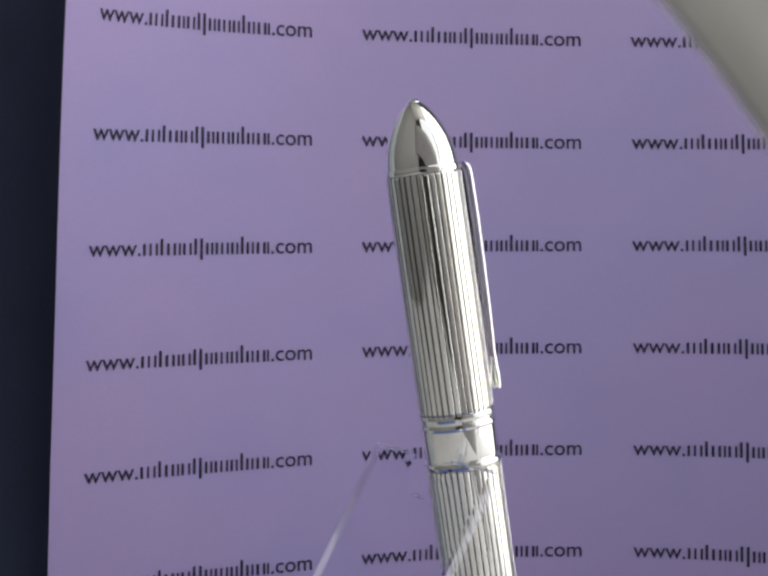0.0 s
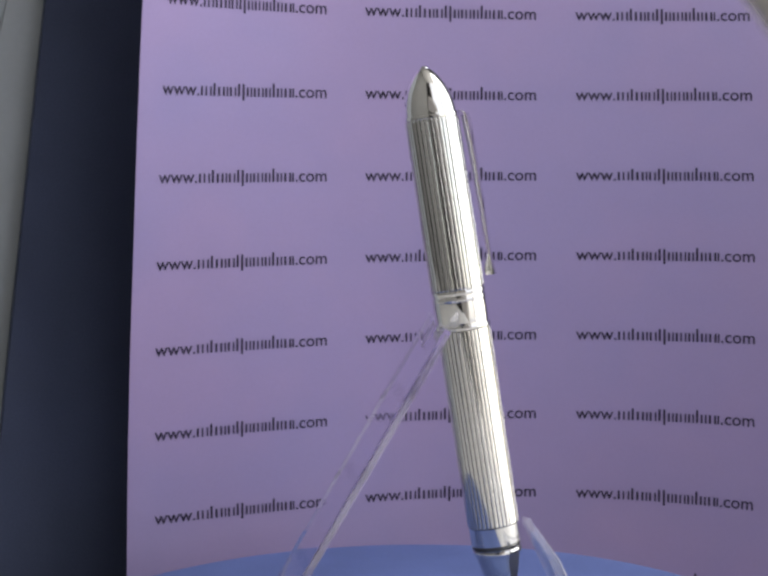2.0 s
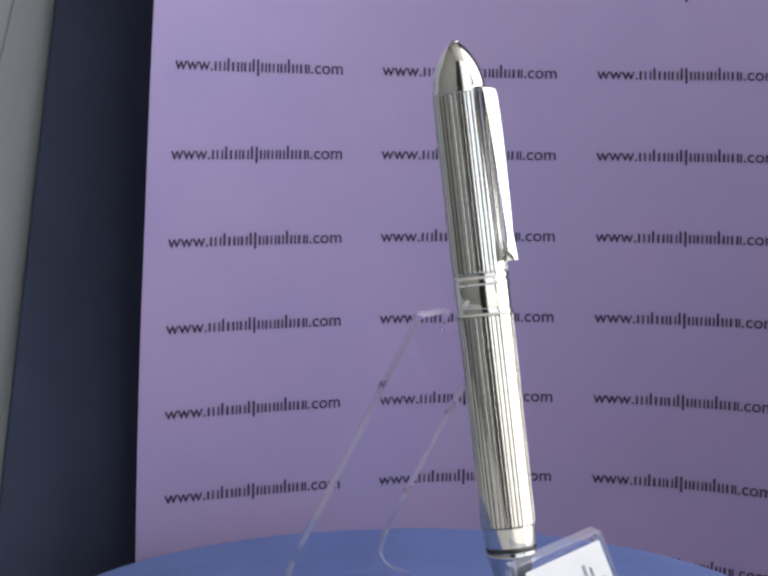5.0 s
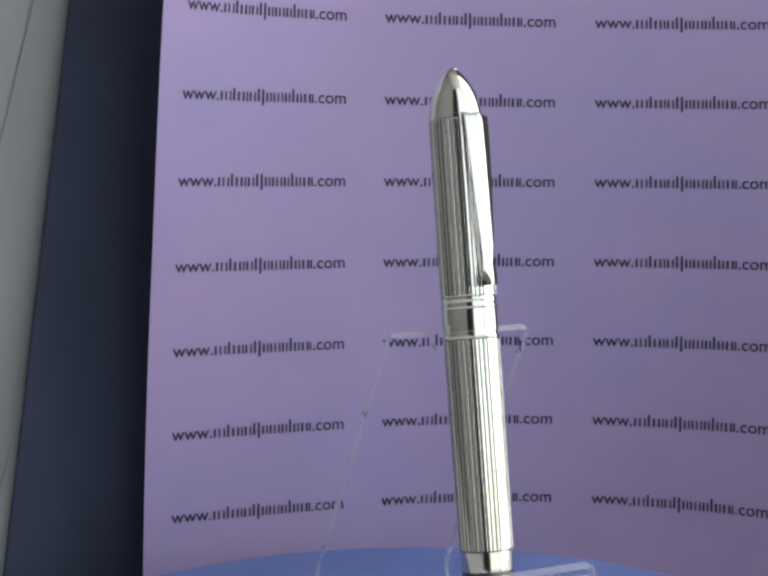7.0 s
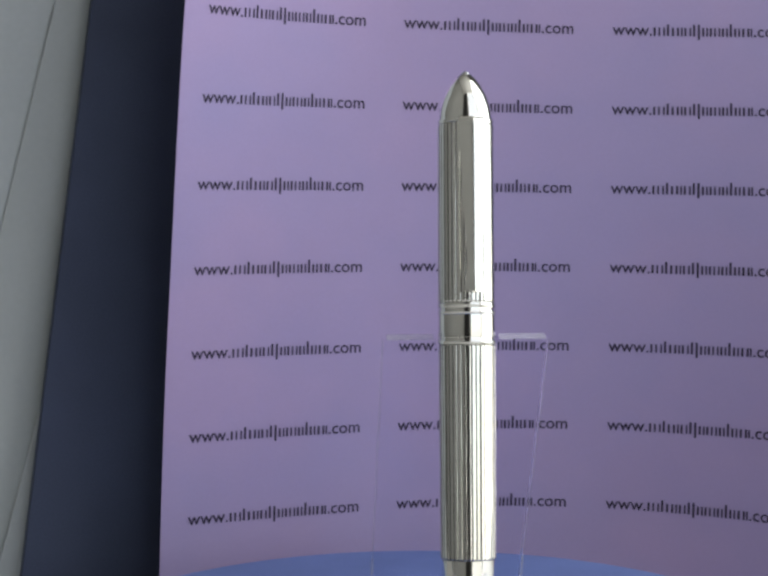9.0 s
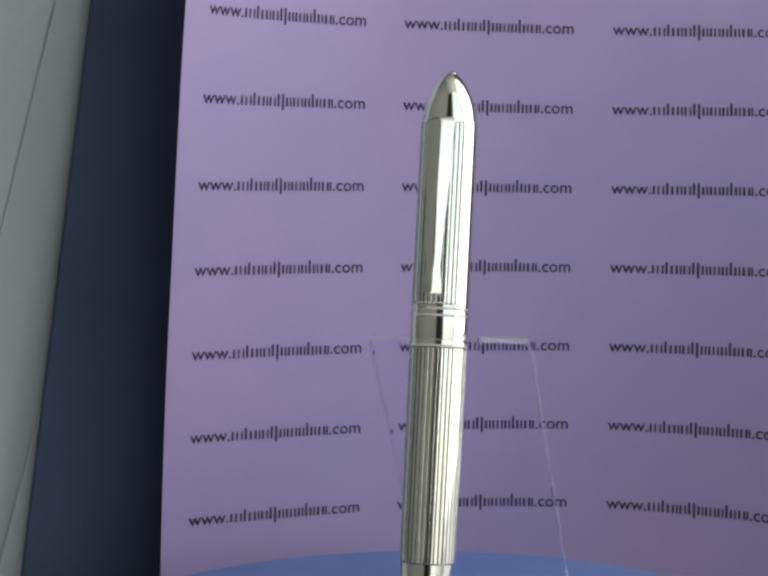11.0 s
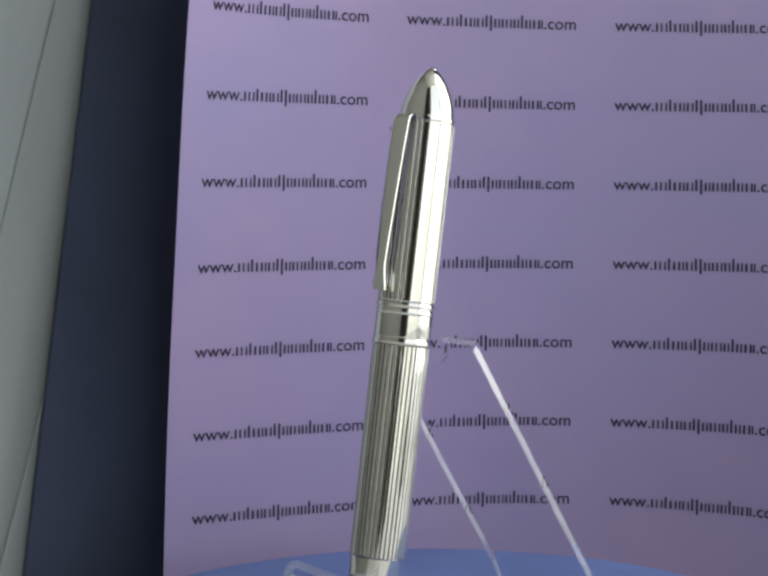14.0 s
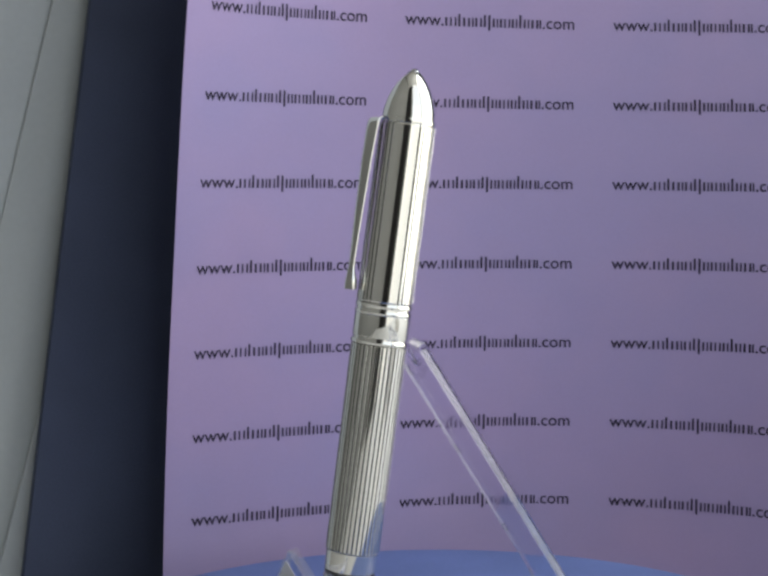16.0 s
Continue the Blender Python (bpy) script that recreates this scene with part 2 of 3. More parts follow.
def sheet(u, v, lift=0.0, n=14):
    """Millimetres on the flat sheet to a place on the bent one, in metres."""
    if u < 0:
        k, k2 = 0.0062476 + 5.3019e-5 * v + 1.657e-7 * v * v, 6.4875e-6
    else:
        k, k2 = 0.0047475 - 2.3931e-5 * v, -6.4875e-6
    x = y = 0.0
    step = u / n
    for i in range(n):
        s = (i + 0.5) * step
        a = k * s + k2 * s * s
        x += math.cos(a) * step
        y -= math.sin(a) * step
    a = k * u + k2 * u * u
    x -= math.sin(a) * lift
    y -= math.cos(a) * lift
    x2, z2 = x * math.cos(TWIST) + v * math.sin(TWIST), -x * math.sin(TWIST) + v * math.cos(TWIST)
    yl = y * math.cos(LEAN) + z2 * math.sin(LEAN)
    zl = -y * math.sin(LEAN) + z2 * math.cos(LEAN)
    return Vector(((SX + x2) / 1000, (SY + yl) / 1000, (SZ + zl) / 1000))


def printed_sheet():
    bm = bmesh.new()
    nu, nv = 64, 48
    rows = []

    def edge(j):
        v = V_LOW + (V_TOP - V_LOW) * j / nv
        return -75.5 + 0.0139 * v - 0.00036 * max(0.0, v + 62.0) ** 2

    for lift in (0.0, -0.25):
        g = [[bm.verts.new(sheet(edge(j) + (U_RIGHT - edge(j)) * i / nu, V_LOW + (V_TOP - V_LOW) * j / nv, lift)) for i in range(nu + 1)] for j in range(nv + 1)]
        rows.append(g)
    f, b = rows
    for j in range(nv):
        for i in range(nu):
            bm.faces.new((f[j][i], f[j][i + 1], f[j + 1][i + 1], f[j + 1][i]))
            bm.faces.new((b[j][i], b[j + 1][i], b[j + 1][i + 1], b[j][i + 1]))
    for j in range(nv):
        bm.faces.new((f[j][0], f[j + 1][0], b[j + 1][0], b[j][0]))
        bm.faces.new((f[j][nu], b[j][nu], b[j + 1][nu], f[j + 1][nu]))
    for i in range(nu):
        bm.faces.new((f[0][i], b[0][i], b[0][i + 1], f[0][i + 1]))
        bm.faces.new((f[nv][i], f[nv][i + 1], b[nv][i + 1], b[nv][i]))
    return bm


paper = tagged(new("paper_backdrop"), "curved lilac paper sheet printed with rows of a web address", "backdrop paper")
sharp(part("paper_sheet", printed_sheet(), PAPER, paper), 40)


X_HEIGHT = 2.7


def flat_text(body, size):
    """Flat triangles of a text in the built-in font, its width set to size millimetres."""
    cu = bpy.data.curves.new("print", "FONT")
    cu.body, cu.size, cu.resolution_u, cu.offset = body, 1.0, 3, 0.006
    ob = bpy.data.objects.new("print", cu)
    scene.collection.objects.link(ob)
    mesh = bpy.data.meshes.new_from_object(ob.evaluated_get(bpy.context.evaluated_depsgraph_get()))
    vs = [v.co.copy() for v in mesh.vertices]
    fs = [tuple(p.vertices) for p in mesh.polygons]
    bpy.data.objects.remove(ob)
    bpy.data.curves.remove(cu)
    bpy.data.meshes.remove(mesh)
    lo, hi = min(v.x for v in vs), max(v.x for v in vs)
    s, t = size / (hi - lo), X_HEIGHT / 0.5
    return [((v.x - lo) * s, v.y * t) for v in vs], fs


LEAD, TAIL = flat_text("www.", 12.8), flat_text(".com", 10.4)
# the name in the address is shown as plain upright strips; for each: its width in thousandths of the type size, strokes, low and high end (in x-heights)
EM = 0.00543
NAME = [(778, 3, 0, 1), (278, 1, 0, 1.38), (333, 1, 0, 1), (444, 2, 0, 1), (500, 2, 0, 1), (278, 1, 0, 1.38), (278, 1, -0.42, 1.38), (444, 2, 0, 1),
        (722, 3, 0, 1), (444, 2, 0, 1), (278, 1, 0, 1.5), (444, 2, 0, 1), (333, 1, 0, 1), (389, 2, 0, 1)]


def strips():
    vs, fs = [], []

    def quad(x0, x1, y0, y1):
        n = len(vs)
        vs.extend(((x0, y0), (x1, y0), (x1, y1), (x0, y1)))
        fs.append((n, n + 1, n + 2, n + 3))
    at = 13.1
    for units, count, low, high in NAME:
        cell = units * EM
        for i in range(count):
            w = 0.68 if count == 1 else 0.64 if i == 0 else 0.52
            x = at + 0.28 + (cell - 0.56 - w) * (i / (count - 1) if count > 1 else 0.3)
            quad(x, x + w, low * X_HEIGHT, high * X_HEIGHT)
        at += cell
    return vs, fs


BARS = strips()


def text_line(u0, v0):
    bm = bmesh.new()
    for (vs, fs), shift in ((LEAD, 0.0), (BARS, 0.0), (TAIL, 45.6)):
        made = [bm.verts.new(sheet(u0 + x + shift, v0 + y - X_HEIGHT / 2, 0.12)) for x, y in vs]
        for f in fs:
            try:
                bm.faces.new([made[i] for i in f])
            except ValueError:
                pass
    return bm


for column in (-1, 0, 1):
    for row in range(-3, 7):
        part("text_line", text_line(column * 68.804, -row * 25.4), INK, paper, "dark printed line of a web address", False)


# ---------------------------------------------------------------- boards beside and behind the sheet
def slab_mesh(corners, back):
    """A flat board from four front corners, going back by its thickness, with eased edges."""
    bm = bmesh.new()
    front = [bm.verts.new(Vector(c)) for c in corners]
    rear = [bm.verts.new(Vector(c) + Vector(back)) for c in corners]
    bm.faces.new(front)
    bm.faces.new(list(reversed(rear)))
    for i in range(4):
        j = (i + 1) % 4
        bm.faces.new((front[j], front[i], rear[i], rear[j]))
    bmesh.ops.bevel(bm, geom=list(bm.edges), offset=0.0003, segments=2, affect="EDGES", profile=0.5)
    bmesh.ops.recalc_face_normals(bm, faces=bm.faces)
    return bm


navy = link_mesh("navy_board", slab_mesh(((-0.0860, 0.134, TZ), (0.19, 0.134, TZ), (0.19, 0.134, 0.30), (-0.0396, 0.134, 0.30)), (0, 0.005, 0)), NAVY, False)
tagged(navy, "dark navy cloth-covered board standing behind the paper", "display board")


def bent_card():
    """A tall card whose free side bends gently forward."""
    bm = bmesh.new()
    n = 24
    rows = []
    for off in (0.0, 0.0025):
        rows.append([[bm.verts.new((0.06 - 0.26 * i / n, 0.1440 - 0.10 * max(0.0, 0.62 * i / n - 0.30) ** 1.5 + off, z)) for i in range(n + 1)] for z in (TZ, 0.32)])
    f, r = rows
    for i in range(n):
        bm.faces.new((f[0][i + 1], f[0][i], f[1][i], f[1][i + 1]))
        bm.faces.new((r[0][i], r[0][i + 1], r[1][i + 1], r[1][i]))
        bm.faces.new((f[1][i], r[1][i], r[1][i + 1], f[1][i + 1]))
        bm.faces.new((f[0][i], f[0][i + 1], r[0][i + 1], r[0][i]))
    for i in (0, n):
        bm.faces.new((f[0][i], r[0][i], r[1][i], f[1][i]))
    bmesh.ops.recalc_face_normals(bm, faces=bm.faces)
    return bm


card = tagged(new("bent_card"), "grey folded card standing bent behind the navy board", "card")
sharp(part("card_sheet", bent_card(), GREY_BOARD, card), 40)
WARM_BOARD = matte("warm_grey_card", (0.43, 0.46, 0.475), 0.04, 8.0, 500.0, 0.8)
PALE_BOARD = matte("pale_card_flap", (0.48, 0.515, 0.545), 0.03, 8.0, 500.0, 0.8)
part("folded_flap", slab_mesh(((-0.1199, 0.1420, TZ), (0.05, 0.1420, TZ), (0.05, 0.1424, 0.32), (-0.0288, 0.1424, 0.32)), (0, 0.0010, 0)), WARM_BOARD, card, "slightly warmer overlapping flap", False)
part("corner_flap", slab_mesh(((-0.0970, 0.1402, TZ), (0.04, 0.1402, TZ), (0.04, 0.1406, 0.10), (-0.0586, 0.1406, 0.10)), (0, 0.0010, 0)), PALE_BOARD, card, "lighter lower flap", False)


# ---------------------------------------------------------------- turntable
turntable = tagged(new("turntable"), "blue cloth-topped round turntable slowly turning", "turntable")
RD = 0.0933
disc = lathe([(0.0, RD - 0.004), (0.0006, RD - 0.0015), (0.002, RD), (0.006, RD), (0.0075, RD - 0.001)], 128)
part("disc", disc, BLUE_DISC, turntable, "blue cloth-covered round plate")
base = lathe([(0.0075, 0.070), (0.009, 0.074), (0.036, 0.080), (0.038, 0.078)], 96)
part("base", base, TURN_BASE, turntable, "dark round foot")

# ---------------------------------------------------------------- pen
pen = tagged(new("pen"), "polished silver fluted pen leaning in a clear stand", "pen")
TIP, PEN_LEAN, PEN_SIDE = Vector((0.00947, -0.00647, 0.13365)), 0.1362, -0.0090
PEN_M = Matrix.Translation(TIP) @ Matrix.Rotation(-PEN_LEAN, 4, "X") @ Matrix.Rotation(PEN_SIDE, 4, "Y")
FLUTES, DEPTH = 38, 0.00018
SMOOTH_FROM, SMOOTH_TO = radians(61.9), radians(106.9)


def reeds(a):
    """Slightly domed lands with narrow rounded grooves between them."""
    f = abs((a * FLUTES / (2 * math.pi)) % 1.0 - 0.5) * 2
    groove = max(0.0, (f - 0.55) / 0.45)
    return -0.000012 * f * f - DEPTH * groove * groove


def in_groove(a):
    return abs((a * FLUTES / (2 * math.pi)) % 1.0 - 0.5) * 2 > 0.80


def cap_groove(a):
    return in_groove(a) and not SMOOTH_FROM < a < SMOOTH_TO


def cap_reeds(a):
    return 0.0 if SMOOTH_FROM < a < SMOOTH_TO else reeds(a)


GIRTH = 1.085


def pen_part(name, bm, mat, label="", angle=30):
    bm.transform(PEN_M @ Matrix.Diagonal((GIRTH, GIRTH, 1.0, 1.0)))
    return sharp(part(name, bm, mat, pen, label), angle)


mm = 0.001
SEG = FLUTES * 16
cone = [(10.8 * i / 28, 0.9 + 4.72 * (1 - (1 - i / 28) ** 1.9) ** 0.78) for i in range(29)]
cone += [(10.82, 5.62), (10.95, 5.86), (11.1, 5.93), (11.3, 5.95), (11.7, 5.95), (11.9, 5.93), (12.0, 5.86), (12.1, 5.7)]
pen_part("cap_crown", lathe([(d * mm, r * mm) for d, r in cone], 96), SILVER, "smooth bullet-shaped silver crown", 28)
pen_part("crown_button", lathe([(-0.55 * mm, 0.25 * mm), (-0.45 * mm, 0.65 * mm), (-0.1 * mm, 1.0 * mm), (0.25 * mm, 1.1 * mm)], 32), JEWEL, "tiny bright button")
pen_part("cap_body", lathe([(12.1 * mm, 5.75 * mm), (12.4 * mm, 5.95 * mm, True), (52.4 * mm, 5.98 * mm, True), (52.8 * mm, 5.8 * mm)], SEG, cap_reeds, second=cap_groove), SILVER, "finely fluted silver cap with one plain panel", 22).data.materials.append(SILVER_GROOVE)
band = [(52.8, 5.7), (52.9, 6.05), (53.4, 6.15), (53.9, 6.05), (54.0, 5.75), (54.4, 5.75), (54.5, 6.05), (55.0, 6.15), (55.4, 6.05), (55.5, 5.98), (55.6, 5.98), (60.5, 5.98), (60.6, 5.96), (60.7, 5.75), (61.1, 5.75),
        (61.2, 6.1), (61.7, 6.2), (62.2, 6.1), (62.3, 5.7)]
pen_part("centre_band", lathe([(d * mm, r * mm) for d, r in band], 96), SILVER, "plain silver band between raised rings", 20)
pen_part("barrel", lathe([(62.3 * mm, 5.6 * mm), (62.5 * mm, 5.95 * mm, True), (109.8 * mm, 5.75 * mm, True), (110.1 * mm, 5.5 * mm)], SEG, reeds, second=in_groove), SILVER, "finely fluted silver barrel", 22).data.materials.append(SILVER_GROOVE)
nib = [(110.1, 5.3), (110.2, 5.55), (114.6, 5.45), (114.8, 5.2), (115.6, 5.2), (115.75, 5.0), (115.95, 5.35), (116.5, 5.5), (117.1, 5.4), (117.4, 4.95), (120.0, 4.5), (126.0, 3.1), (131.0, 1.6), (132.5, 1.0), (133.8, 0.55)]
pen_part("nose_cone", lathe([(d * mm, r * mm) for d, r in nib], 96), SILVER, "smooth tapering silver nose", 28)
pen_part("nose_ring", lathe([(114.75 * mm, 5.3 * mm), (114.9 * mm, 5.36 * mm), (115.5 * mm, 5.36 * mm), (115.65 * mm, 5.3 * mm)], 96), SILVER_DARK, "thin dark ring")

CLIP_AT = radians(12.5)


def about_clip(x, r, d):
    """Across the clip, out from the pen's axis and along the pen, in millimetres, to the pen's space."""
    ca, sa = math.cos(CLIP_AT), math.sin(CLIP_AT)
    r *= 0.955
    return Vector(((x * ca + r * sa) * mm, (x * sa - r * ca) * mm, -d * mm))


def clip_mesh():
    """A thin sheet-metal strip with a soft ridge: along the pen, height of the ridge over the axis, half width, fall to the edges."""
    line = [(10.9, 5.0, 2.2, 0.5), (11.0, 6.6, 2.6, 0.7), (11.2, 7.8, 2.8, 0.9), (11.7, 8.6, 2.9, 1.1), (12.6, 8.95, 2.95, 1.15), (14.5, 9.1, 2.9, 1.15), (20, 9.25, 2.7, 1.05), (28, 9.3, 2.35, 0.9),
            (36, 9.25, 1.95, 0.7), (42, 9.15, 1.6, 0.55), (44.5, 9.1, 1.45, 0.5), (46.0, 9.2, 1.55, 0.6), (48.0, 9.4, 1.85, 0.8), (49.6, 9.5, 2.05, 1.0), (50.6, 9.45, 2.0, 1.1)]
    bm = bmesh.new()
    rows = []
    n = 14
    for d, r, w, arch in line:
        ring = []
        for side in (0, 1):
            for j in range(n + 1):
                f = -1 + 2 * j / n
                f = f if side == 0 else -f
                drop = 1.25 * arch * abs(f) ** 1.1
                thin = 0.0 if side == 0 else 0.55 * (1 - 0.55 * abs(f) ** 4)
                ring.append(bm.verts.new(about_clip(w * f, r - drop - thin, d)))
        rows.append(ring)
    k = len(rows[0])
    for a, b in zip(rows, rows[1:]):
        for j in range(k):
            i = (j + 1) % k
            bm.faces.new((a[j], a[i], b[i], b[j]))
    bm.faces.new(list(reversed(rows[0])))
    bm.faces.new(rows[-1])
    bmesh.ops.recalc_face_normals(bm, faces=bm.faces)
    return bm


clip = pen_part("clip", clip_mesh(), SILVER, "springy polished silver pocket clip", 50)


def clip_foot():
    """The rolled wedge under the clip's end that grips the cloth."""
    bm = bmesh.new()
    rows = []
    for d, top, low, w in ((45.2, 8.6, 8.2, 0.7), (46.6, 8.7, 7.6, 1.1), (48.2, 8.9, 7.0, 1.4), (49.6, 9.0, 6.75, 1.5), (50.5, 8.9, 6.9, 1.4)):
        ring = []
        for j in range(16):
            q = 2 * math.pi * j / 16
            c, g = math.cos(q), math.sin(q)
            ring.append(bm.verts.new(about_clip(w * math.copysign(abs(c) ** 0.8, c), (top + low) / 2 + (top - low) / 2 * g, d)))
        rows.append(ring)
    for a, b in zip(rows, rows[1:]):
        for j in range(16):
            i = (j + 1) % 16
            bm.faces.new((a[j], a[i], b[i], b[j]))
    bm.faces.new(list(reversed(rows[0])))
    bm.faces.new(rows[-1])
    bmesh.ops.recalc_face_normals(bm, faces=bm.faces)
    bm.transform(PEN_M @ Matrix.Diagonal((GIRTH, GIRTH, 1.0, 1.0)))
    return bm


sharp(part("clip_foot", clip_foot(), SILVER, clip, "rounded foot under the clip"), 40)

# ---------------------------------------------------------------- clear stand
stand = tagged(new("pen_stand"), "clear bent acrylic easel with a white label on its lip", "pen stand")
XC, T = 0.0099, 0.0018
LEG_TOP, LEG_LOW = Vector((0, -0.0100, 0.0729)), Vector((0, 0.0338, 0.0))


def slab(outline, thick_dir):
    bm = bmesh.new()
    a = [bm.verts.new(p) for p in outline]
    b = [bm.verts.new(Vector(p) + thick_dir) for p in outline]
    bm.faces.new(a)
    bm.faces.new(list(reversed(b)))
    n = len(a)
    for i in range(n):
        j = (i + 1) % n
        bm.faces.new((a[j], a[i], b[i], b[j]))
    bmesh.ops.recalc_face_normals(bm, faces=bm.faces)
    return bm


def leg_outline():
    up = (LEG_TOP - LEG_LOW)
    pts = []
    def at(x, f):
        p = LEG_LOW + up * f
        return Vector((XC + x, p.y, p.z))
    pts.append(at(-0.0190, 0.0))
    pts.append(at(0.0190, 0.0))
    pts.append(at(0.0190, 0.985))
    pts.append(at(0.0182, 1.0))
    for i in range(13):
        a = math.pi * i / 12
        pts.append(at(0.0072 * math.cos(a), 1.0 - 0.085 * math.sin(a)))
    pts.append(at(-0.0182, 1.0))
    pts.append(at(-0.0190, 0.985))
    return pts, up


OUT, UP = leg_outline()
LEG_N = Vector((0, UP.z, -UP.y)).normalized()
STAND_TURN = Matrix.Translation((XC, -0.0100, 0)) @ Matrix.Rotation(radians(8.46), 4, "Z") @ Matrix.Translation((-XC, 0.0100, 0))
part("back_leg", slab(OUT, LEG_N * T), ACRYLIC, stand, "clear sloping back plate with a notch", False)
part("base_plate", slab([(XC - .0190, -0.0400, 0.0004), (XC + .0190, -0.0400, 0.0004), (XC + .0190, 0.0325, 0.0004), (XC - .0190, 0.0325, 0.0004)], Vector((0, 0, T))), ACRYLIC, stand, "", False)
part("front_lip", slab([(XC - .0195, -0.0425, 0.0008), (XC + .0195, -0.0425, 0.0008), (XC + .0195, -0.0335, 0.0205), (XC - .0195, -0.0335, 0.0205)], Vector((0, 0.0018, -0.0007))), ACRYLIC, stand, "", False)


def rod(a, b, w, d, side):
    """A thin flat edge strip from a to b."""
    a, b = Vector(a), Vector(b)
    v = (b - a).normalized()
    s = Vector(side).normalized()
    n = v.cross(s).normalized()
    bm = bmesh.new()
    rings = [[bm.verts.new(p + s * (i * w / 2) + n * (j * d / 2)) for i, j in ((-1, -1), (1, -1), (1, 1), (-1, 1))] for p in (a, b)]
    for i in range(4):
        j = (i + 1) % 4
        bm.faces.new((rings[0][i], rings[0][j], rings[1][j], rings[1][i]))
    bm.faces.new(list(reversed(rings[0])))
    bm.faces.new(rings[1])
    bmesh.ops.recalc_face_normals(bm, faces=bm.faces)
    return bm


H = LEG_N * (T / 2)
for sx in (-1, 1):
    a, b = LEG_LOW + Vector((XC + sx * 0.0193, 0, 0)) + H, LEG_TOP + Vector((XC + sx * 0.0193, 0, -0.001)) + H
    leg_edge = part("polished_edge", rod(a, b, 0.0004, T * 0.8, (1, 0, 0)), BRIGHT_EDGE, stand, "cut edge with a painted-in pale highlight", False)
    leg_edge.data.materials.append(INNER_GLOSS)
    leg_edge.data.polygons[1 if sx < 0 else 3].material_index = 1
    a, b = LEG_TOP + Vector((XC + sx * 0.0076, 0, 0)) + H, LEG_TOP + Vector((XC + sx * 0.0184, 0, 0)) + H
    part("polished_edge", rod(a, b, 0.0004, T, UP), EDGE, stand, "cut edge with a painted-in pale highlight", False)
    a, b = Vector((XC + sx * 0.0197, -0.0414, 0.001)), Vector((XC + sx * 0.0197, -0.0327, 0.0203))
    part("polished_edge", rod(a, b, 0.0004, 0.0024, (1, 0, 0)), EDGE, stand, "cut edge with a painted-in pale highlight", False)
part("polished_edge", rod((XC - .0195, -0.0326, 0.0208), (XC + .0195, -0.0326, 0.0208), 0.0024, 0.0004, (0, 1, 0.3)), EDGE, stand, "cut edge with a painted-in pale highlight", False)
part("sticker", rod((XC - .0165, -0.0383, 0.0108), (XC + .0175, -0.0383, 0.0108), 0.0180, 0.0003, (0, 0.0090, 0.0197)), STICKER, stand, "white paper label with faint grey marks", False)


def ribbon(points, width):
    bm = bmesh.new()
    rows = [[bm.verts.new(Vector(p) + Vector((sx * width / 2, 0, 0))) for sx in (-1, 1)] + [bm.verts.new(Vector(p) + Vector((sx * width / 2, 0.0009, 0.0009))) for sx in (1, -1)] for p in points]
    for a, b in zip(rows, rows[1:]):
        for i in range(4):
            j = (i + 1) % 4
            bm.faces.new((a[i], a[j], b[j], b[i]))
    bm.faces.new(list(reversed(rows[0])))
    bm.faces.new(rows[-1])
    bmesh.ops.recalc_face_normals(bm, faces=bm.faces)
    return bm


# pale curved strips put in for the glints along the bent corners
for sx in (-1, 1):
    bend = []
    for i in range(9):
        f = i / 8
        p0, p1, p2 = Vector((0, 0.020, 0.002)), Vector((0, 0.0325, 0.002)), LEG_LOW + UP * 0.17
        p = p0 * (1 - f) ** 2 + p1 * 2 * f * (1 - f) + p2 * f * f
        bend.append((XC + sx * 0.0193, p.y, p.z))
    part("bend_edge", ribbon(bend, 0.0006), EDGE, stand, "pale strip painted in as the bent corner's glint", True)
label_up, label_out = Vector((0, 0.0090, 0.0197)).normalized(), Vector((0, -0.0197, 0.0090)).normalized()
MARKS = matte("grey_label_print", (0.42, 0.42, 0.48), 0.2, 200.0, 1500.0, 0.7)
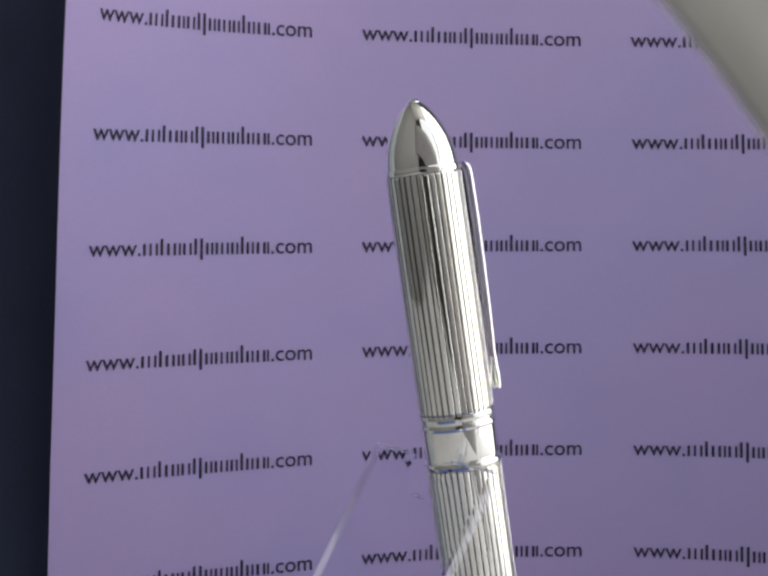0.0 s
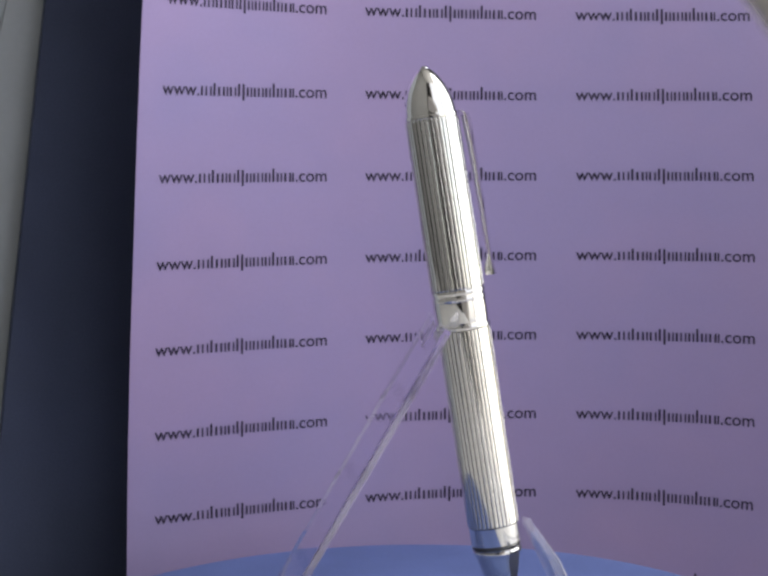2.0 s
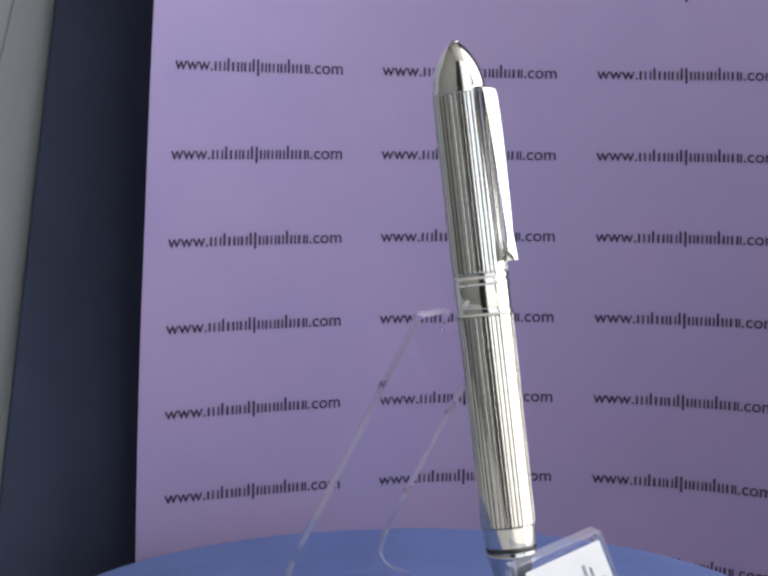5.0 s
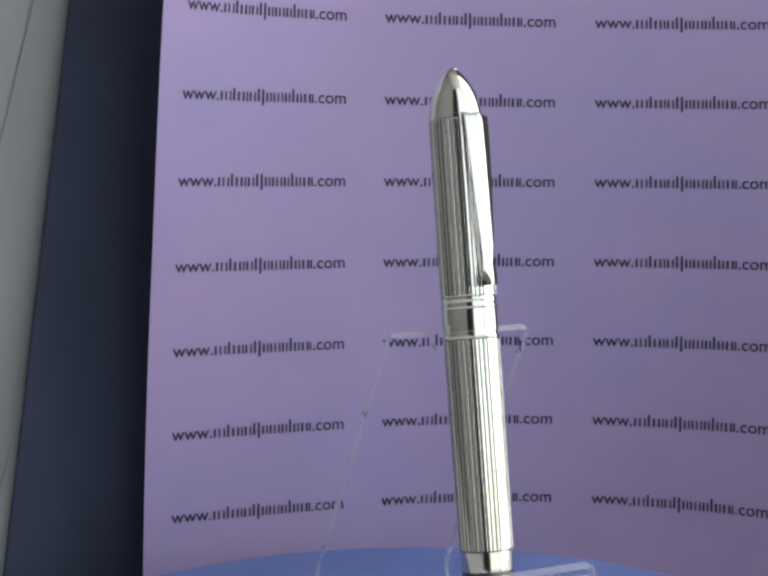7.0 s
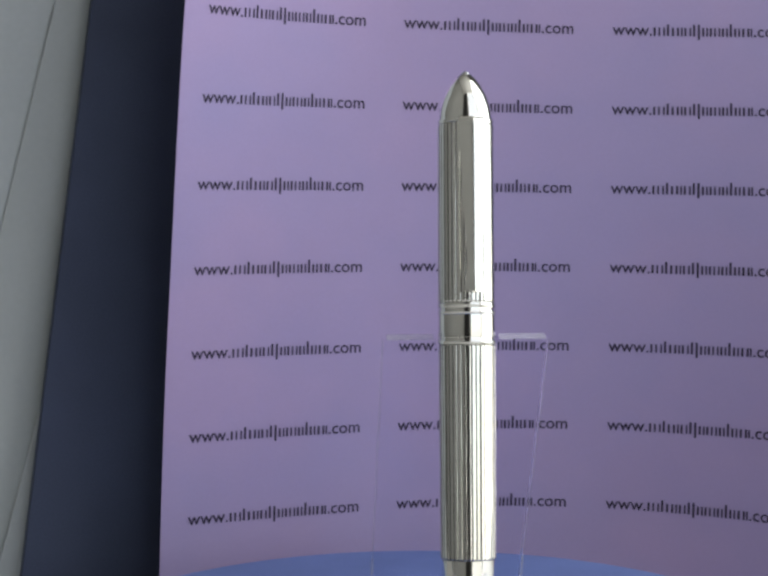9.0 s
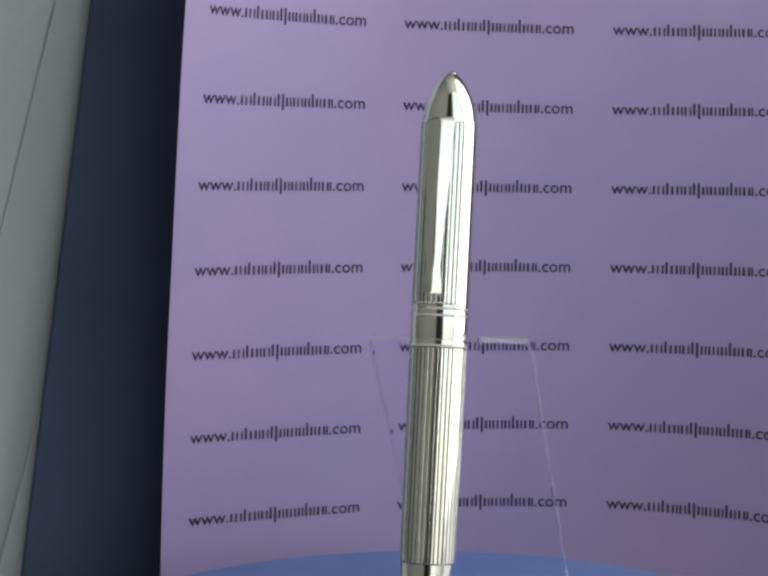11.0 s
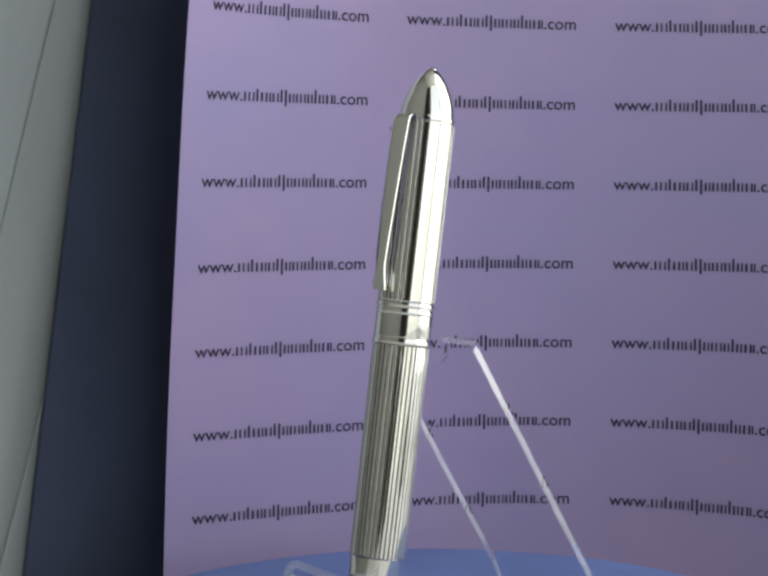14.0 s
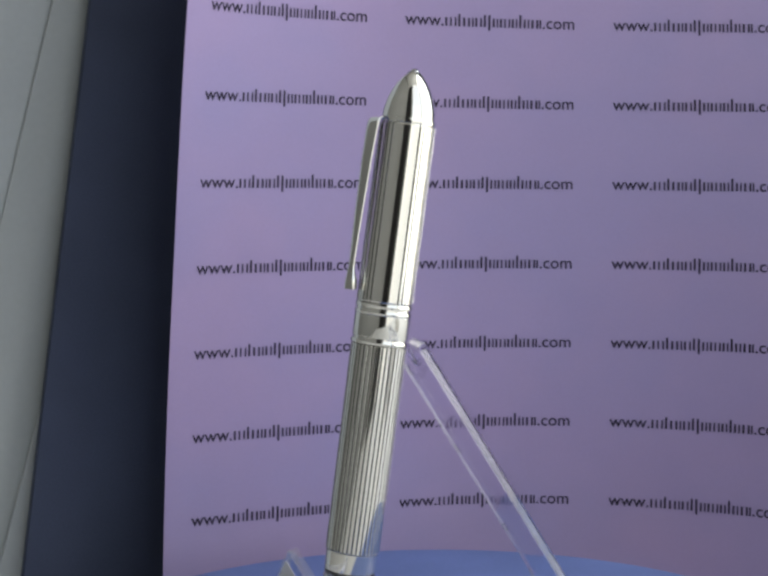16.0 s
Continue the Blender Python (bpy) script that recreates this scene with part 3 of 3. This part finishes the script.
for x, up, wide, high in ((0.0065, 0.0030, 0.0012, 0.0046), (0.0092, 0.0024, 0.0010, 0.0036), (0.0125, 0.0005, 0.0028, 0.0014), (0.0012, -0.0010, 0.0034, 0.0011), (-0.0070, 0.0012, 0.0050, 0.0009)):
    centre = Vector((XC + x, -0.0383, 0.0108)) + label_up * up + label_out * 0.0003
    part("label_mark", rod(centre - Vector((wide / 2, 0, 0)), centre + Vector((wide / 2, 0, 0)), high, 0.0001, label_up), MARKS, stand, "faint grey mark on the label", False)
for piece in stand.children:
    piece.data.transform(STAND_TURN)


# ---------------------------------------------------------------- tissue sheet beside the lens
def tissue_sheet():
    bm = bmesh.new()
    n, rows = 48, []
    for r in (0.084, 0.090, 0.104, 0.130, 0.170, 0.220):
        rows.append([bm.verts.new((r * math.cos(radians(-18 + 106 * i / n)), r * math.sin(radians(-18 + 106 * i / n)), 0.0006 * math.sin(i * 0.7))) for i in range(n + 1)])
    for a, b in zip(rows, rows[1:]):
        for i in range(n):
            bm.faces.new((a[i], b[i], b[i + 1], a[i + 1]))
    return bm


# stands for an unidentified pale shape close to the lens
tissue_ob = tagged(link_mesh("tissue_sheet", tissue_sheet(), TISSUE), "cream tissue sheet beside the lens, round cut-out faded as lens blur", "tissue paper")
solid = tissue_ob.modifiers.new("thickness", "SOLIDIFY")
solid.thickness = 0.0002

# ---------------------------------------------------------------- what moves
LENS = 784 / math.tan(radians(28.19 / 2))
REACH = 0.12
SWEEP = [(0.0, 818), (0.2, 741), (0.4, 683), (0.8, 698), (1.0, 722), (1.2, 738), (1.5, 775), (1.6, 824), (1.7, 885), (1.8, 900), (2.0, 955), (2.2, 1040), (2.6, 1300), (3.2, 2400), (4.0, 4500)]


def turn(t):
    u = (t - 8) / 8
    return 89.821 - 12.3335 * t + 2.028 * (u * u - 1)


def camera_at(t):
    scene.frame_set(frame(t))
    return cam.matrix_world.copy()


def motions():
    spin = [(i * 0.5, pose(-0.0011, 0.0007, 0, 0, 0, turn(i * 0.5))) for i in range(33)]
    for thing in (turntable, stand, pen):
        walk(thing, spin)
    rows = []
    for t, s in SWEEP:
        away = s / LENS * REACH - 0.0853
        rows.append((t, camera_at(t) @ Matrix.Translation((0.77 * away, 0.638 * away, -REACH))))
    # then it is laid on the table, clear of the view
    flat = pose(0.18, -0.42, TZ + 0.002, 0, 0, -20)
    rows += [(5.0, pose(0.16, -0.36, 0.14, 45, 0, -20)), (6.2, flat), (16.0, flat)]
    walk(tissue_ob, rows)


motions()
